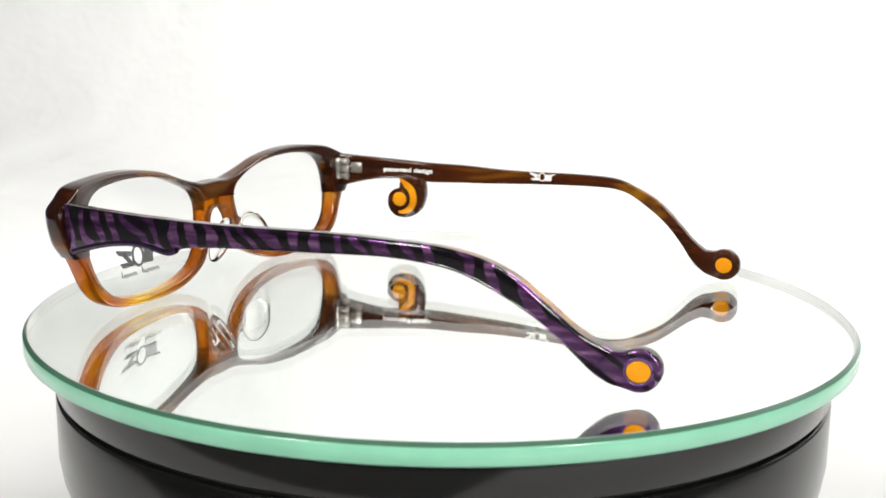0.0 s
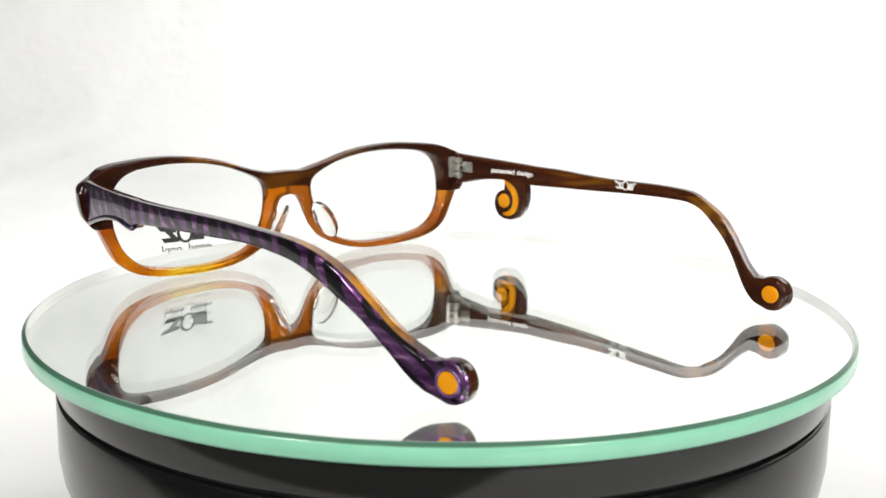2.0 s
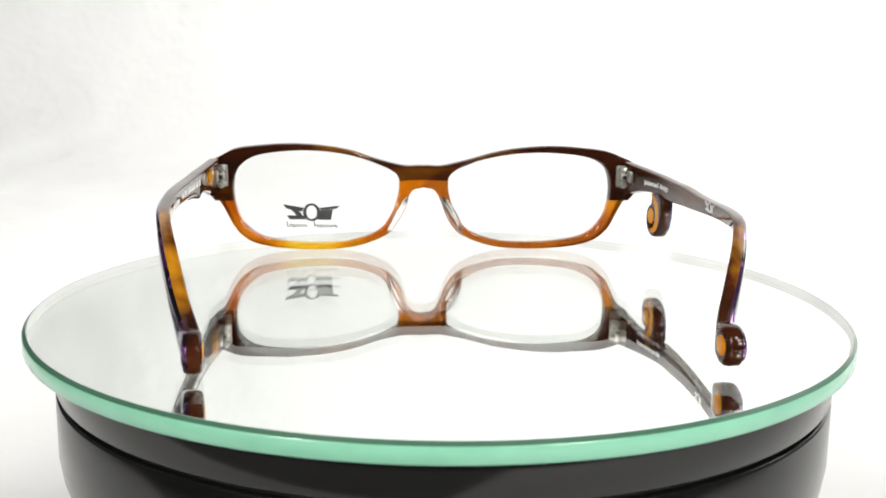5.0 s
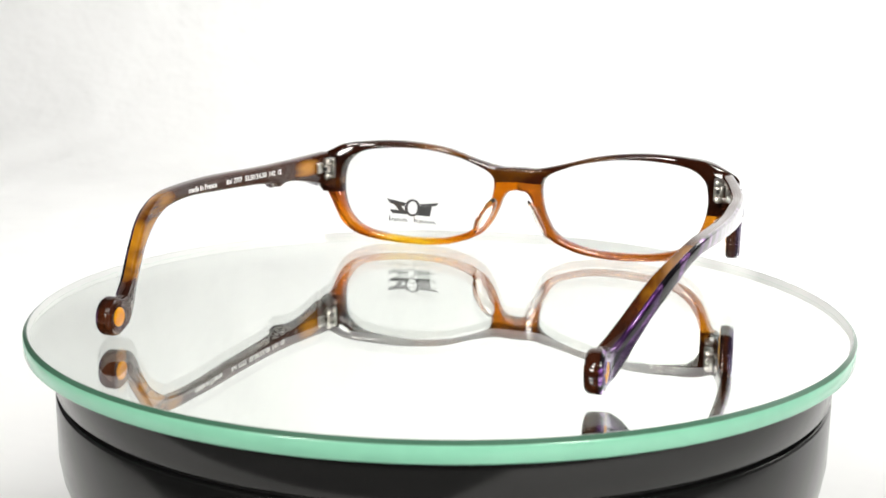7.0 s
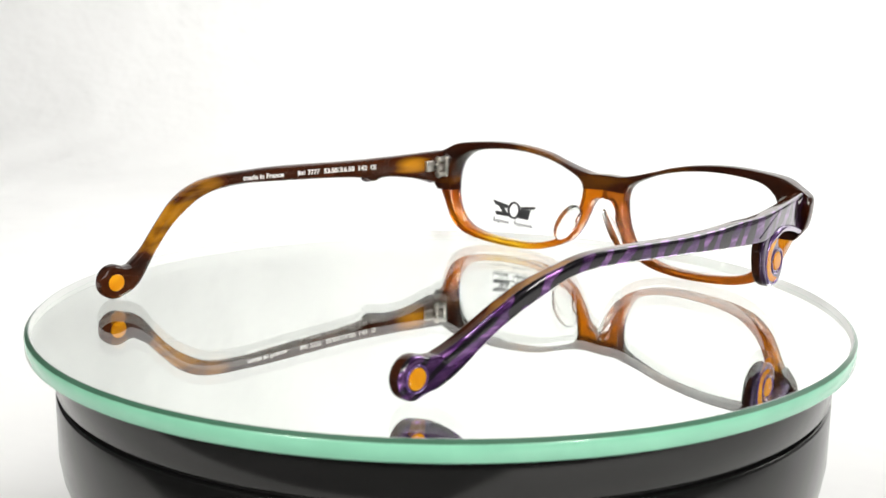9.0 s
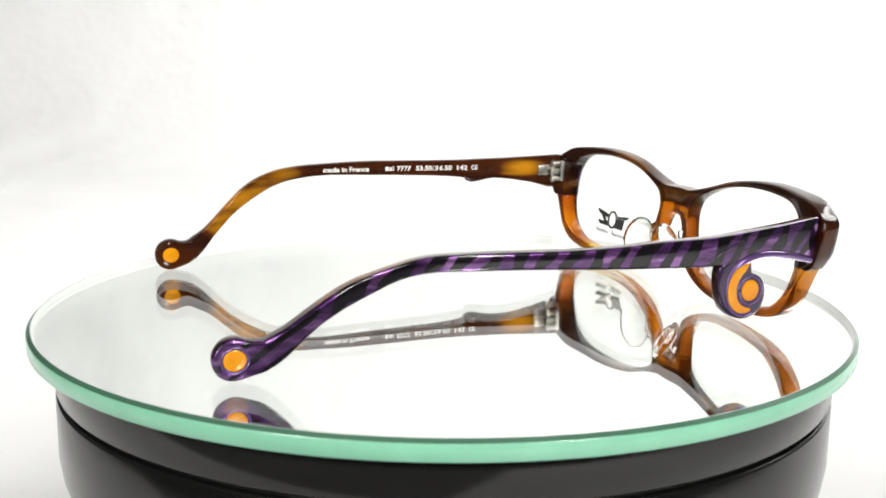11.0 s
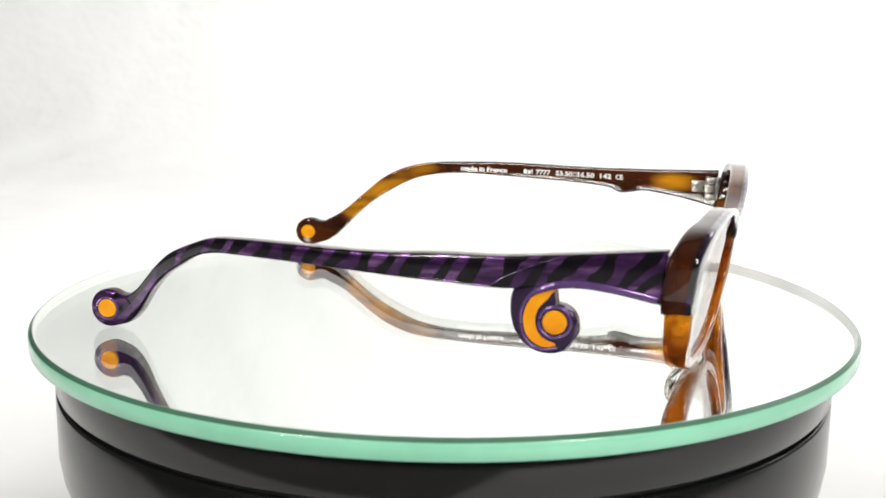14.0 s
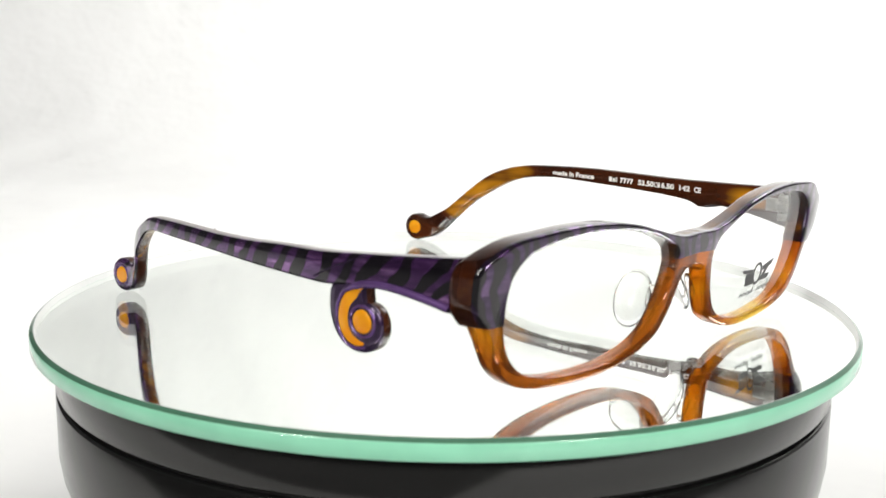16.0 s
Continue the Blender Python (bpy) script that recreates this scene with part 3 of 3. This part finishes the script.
        plate(inner, teardrop(bulb), bulb, side, SEAM + 0.02, INNER - 0.03, 0.05, 1.1)
        if side > 0:
            plate(inner, curl_outline(), CURL, side, 0.68, INNER - 0.1, 0.05, 0.9, True)
        part("inner_layer", inner, TEMPLE_BROWN, temple, "brown tortoiseshell inner layer")
        for face in (OUTER, INNER):
            bm = bmesh.new()
            s = 1 if face > 0 else -1
            plate(bm, circle(bulb[0] - 0.1, bulb[1], 2.45, 2.3), (bulb[0] - 0.1, bulb[1]), side, face - s * 0.5, face + s * 0.22, 0.05, 0.3)
            part("dot_inlay", bm, INLAY, temple, "round orange inlay in the tip")
        # added lilac tube draws the highlight on the edge of the dot's recess
        ring = [put(temple_x(side, y) + side * OUTER * thick(y), y, z) for y, z in circle(bulb[0] - 0.1, bulb[1], 2.85, 2.7)]
        part("dot_rim", tube(ring + ring[:2], 0.3 * MM), LILAC, temple, "lilac ring in place of the highlight round the dot")
        if side > 0:
            bm = bmesh.new()
            plate(bm, curl_outline(), CURL, side, 0.7, OUTER + 0.1, 0.05, 0.8, True)
            part("curl", bm, PURPLE, temple, "glossy purple curl below the temple")
            ring = [put(curl_x(y) + OUTER + 0.05, y, z) for y, z in circle(*CURL, 3.12)]
            part("dot_rim", tube(ring + ring[:2], 0.36 * MM), LILAC, temple, "raised lilac ring in place of the highlight round the dot")
            for face in (OUTER + 0.1, INNER - 0.1):
                s = 1 if face > 0 else -1
                bm = bmesh.new()
                c = CURL
                plate(bm, circle(*c, 2.45), c, side, face - s * 0.5, face + s * 0.25, 0.05, 0.35, True)
                part("dot_inlay", bm, INLAY, temple, "round orange inlay in the curl")
                part("crescent_inlay", strip(crescent(), side, face + s * 0.08, face - s * 0.4, 0.1, 0.0, 1, True), INLAY, temple, "orange crescent inlay")
            lip = [(2.4, 20.3), (-3, 21.6), (-8, 22.55), (-12, 22.95), (-15.5, 22.8), (-18.6, 22.0), (-21.3, 20.5), (-22.9, 18.0), (-23.2, 15.4), (-22.6, 12.6), (-20.8, 10.3), (-18.2, 9.6), (-15.8, 10.1)]
            line = []
            for y, z in smooth_line(lip, 6):
                k = step(23.0, 20.0, z) if y < -14 else 0.0
                line.append(put(temple_x(1, y) * (1 - k) + curl_x(y) * k + OUTER - 0.15 + 0.2 * k, y, z))
            part("lip", tube(line, 0.9 * MM, 8, lambda f: 1 - 0.62 * step(0.35, 0.6, f)), LILAC, temple, "raised glossy purple lip that runs on round the curl")
            part("groove_line", tube([put(temple_x(1, y) + OUTER, y, z) for y, z in smooth_line([(-29, 22.6), (-25, 24.6), (-20, 26.8), (-15.5, 28.3)], 5)], 0.16 * MM), PURPLE, temple, "fine engraved line")
        else:
            lip = [(2.2, 19.7), (-6, 22.0), (-13, 23.2), (-19, 23.3), (-23, 22.6), (-26.2, 22.2), (-28.4, 23.0)]
            part("lip", tube([put(temple_x(-1, y) - OUTER + 0.15, y, z) for y, z in smooth_line(lip, 5)], 0.7 * MM), PURPLE, temple, "raised glossy purple lip")
        hinge = part("temple_hinge", round_box((1.3 * MM, 4.2 * MM, 3.6 * MM), Matrix.Translation(put(temple_x(side, -1.5) + side * (INNER - 0.2), -1.6, 25.6)), 0.35 * MM), STEEL, temple, "steel temple hinge plate")
        if side < 0:
            for words, y0, width in (("made in France", -79.0, 15.6), ("7777", -53.8, 4.9), ("53.50", -47.2, 5.6), ("\u25a1", -41.4, 1.3), ("16.50", -39.9, 5.4), ("142", -32.7, 3.7), ("CE", -27.6, 2.3)):
                if words == "\u25a1":
                    bm = bars([(0, 0, 1.3, 0.18), (0, 1.2, 1.3, 1.38), (0, 0, 0.18, 1.38), (1.12, 0, 1.3, 1.38)])
                else:
                    bm = lettering(words, 2.1 * MM)
                temple_print("lettering", bm, y0, 26.75 - 0.02 * (y0 + 79) * 0.55, side, PRINT_WHITE, temple, width, -0.011, "white printed lettering")
            temple_print("lettering", bars([(0, 0, 1.1, 1.4), (1.4, 0, 2.3, 1.1), (2.6, 0, 2.9, 1.5)]), -57.8, 26.5, side, PRINT_WHITE, temple, None, 0, "white printed bars")
        else:
            temple_print("lettering", lettering("patented design", 2.1 * MM), -11.0, 24.7, side, PRINT_WHITE, temple, 17.0, -0.012, "white printed lettering")
            mark = wing_mark()
            for v in mark.verts:
                v.co *= 0.5
            temple_print("temple_mark", mark, -62.5, 25.6, side, PRINT_WHITE, temple, 9.0, 0, "white winged mark")
    return g


sweep()
studio_room()
turntable()
DISC = mirror_disc()
GLASSES = eyeglasses()


def motions():
    turns = (67.68, 55.21, 42.74, 30.27, 17.8, 5.15, -7.5, -19.98, -32.3, -44.65, -57.21, -69.87, -82.45, -95.02, -107.58, -120.15, -132.72)
    rows = [(float(t), pose(0, 0, 0, 0, 0, a)) for t, a in enumerate(turns)]
    walk(GLASSES, rows)
    # the plate sits a little off the axis and out of level, and so sways as it turns
    hub, seat = pose(-0.00024, -0.00176, 0, 0.112, 0.048, 0), pose(-0.00087, 0.00007, 0, 0.102, -0.041, 0)
    walk(DISC, [(t, hub @ m @ seat) for t, m in rows])


motions()
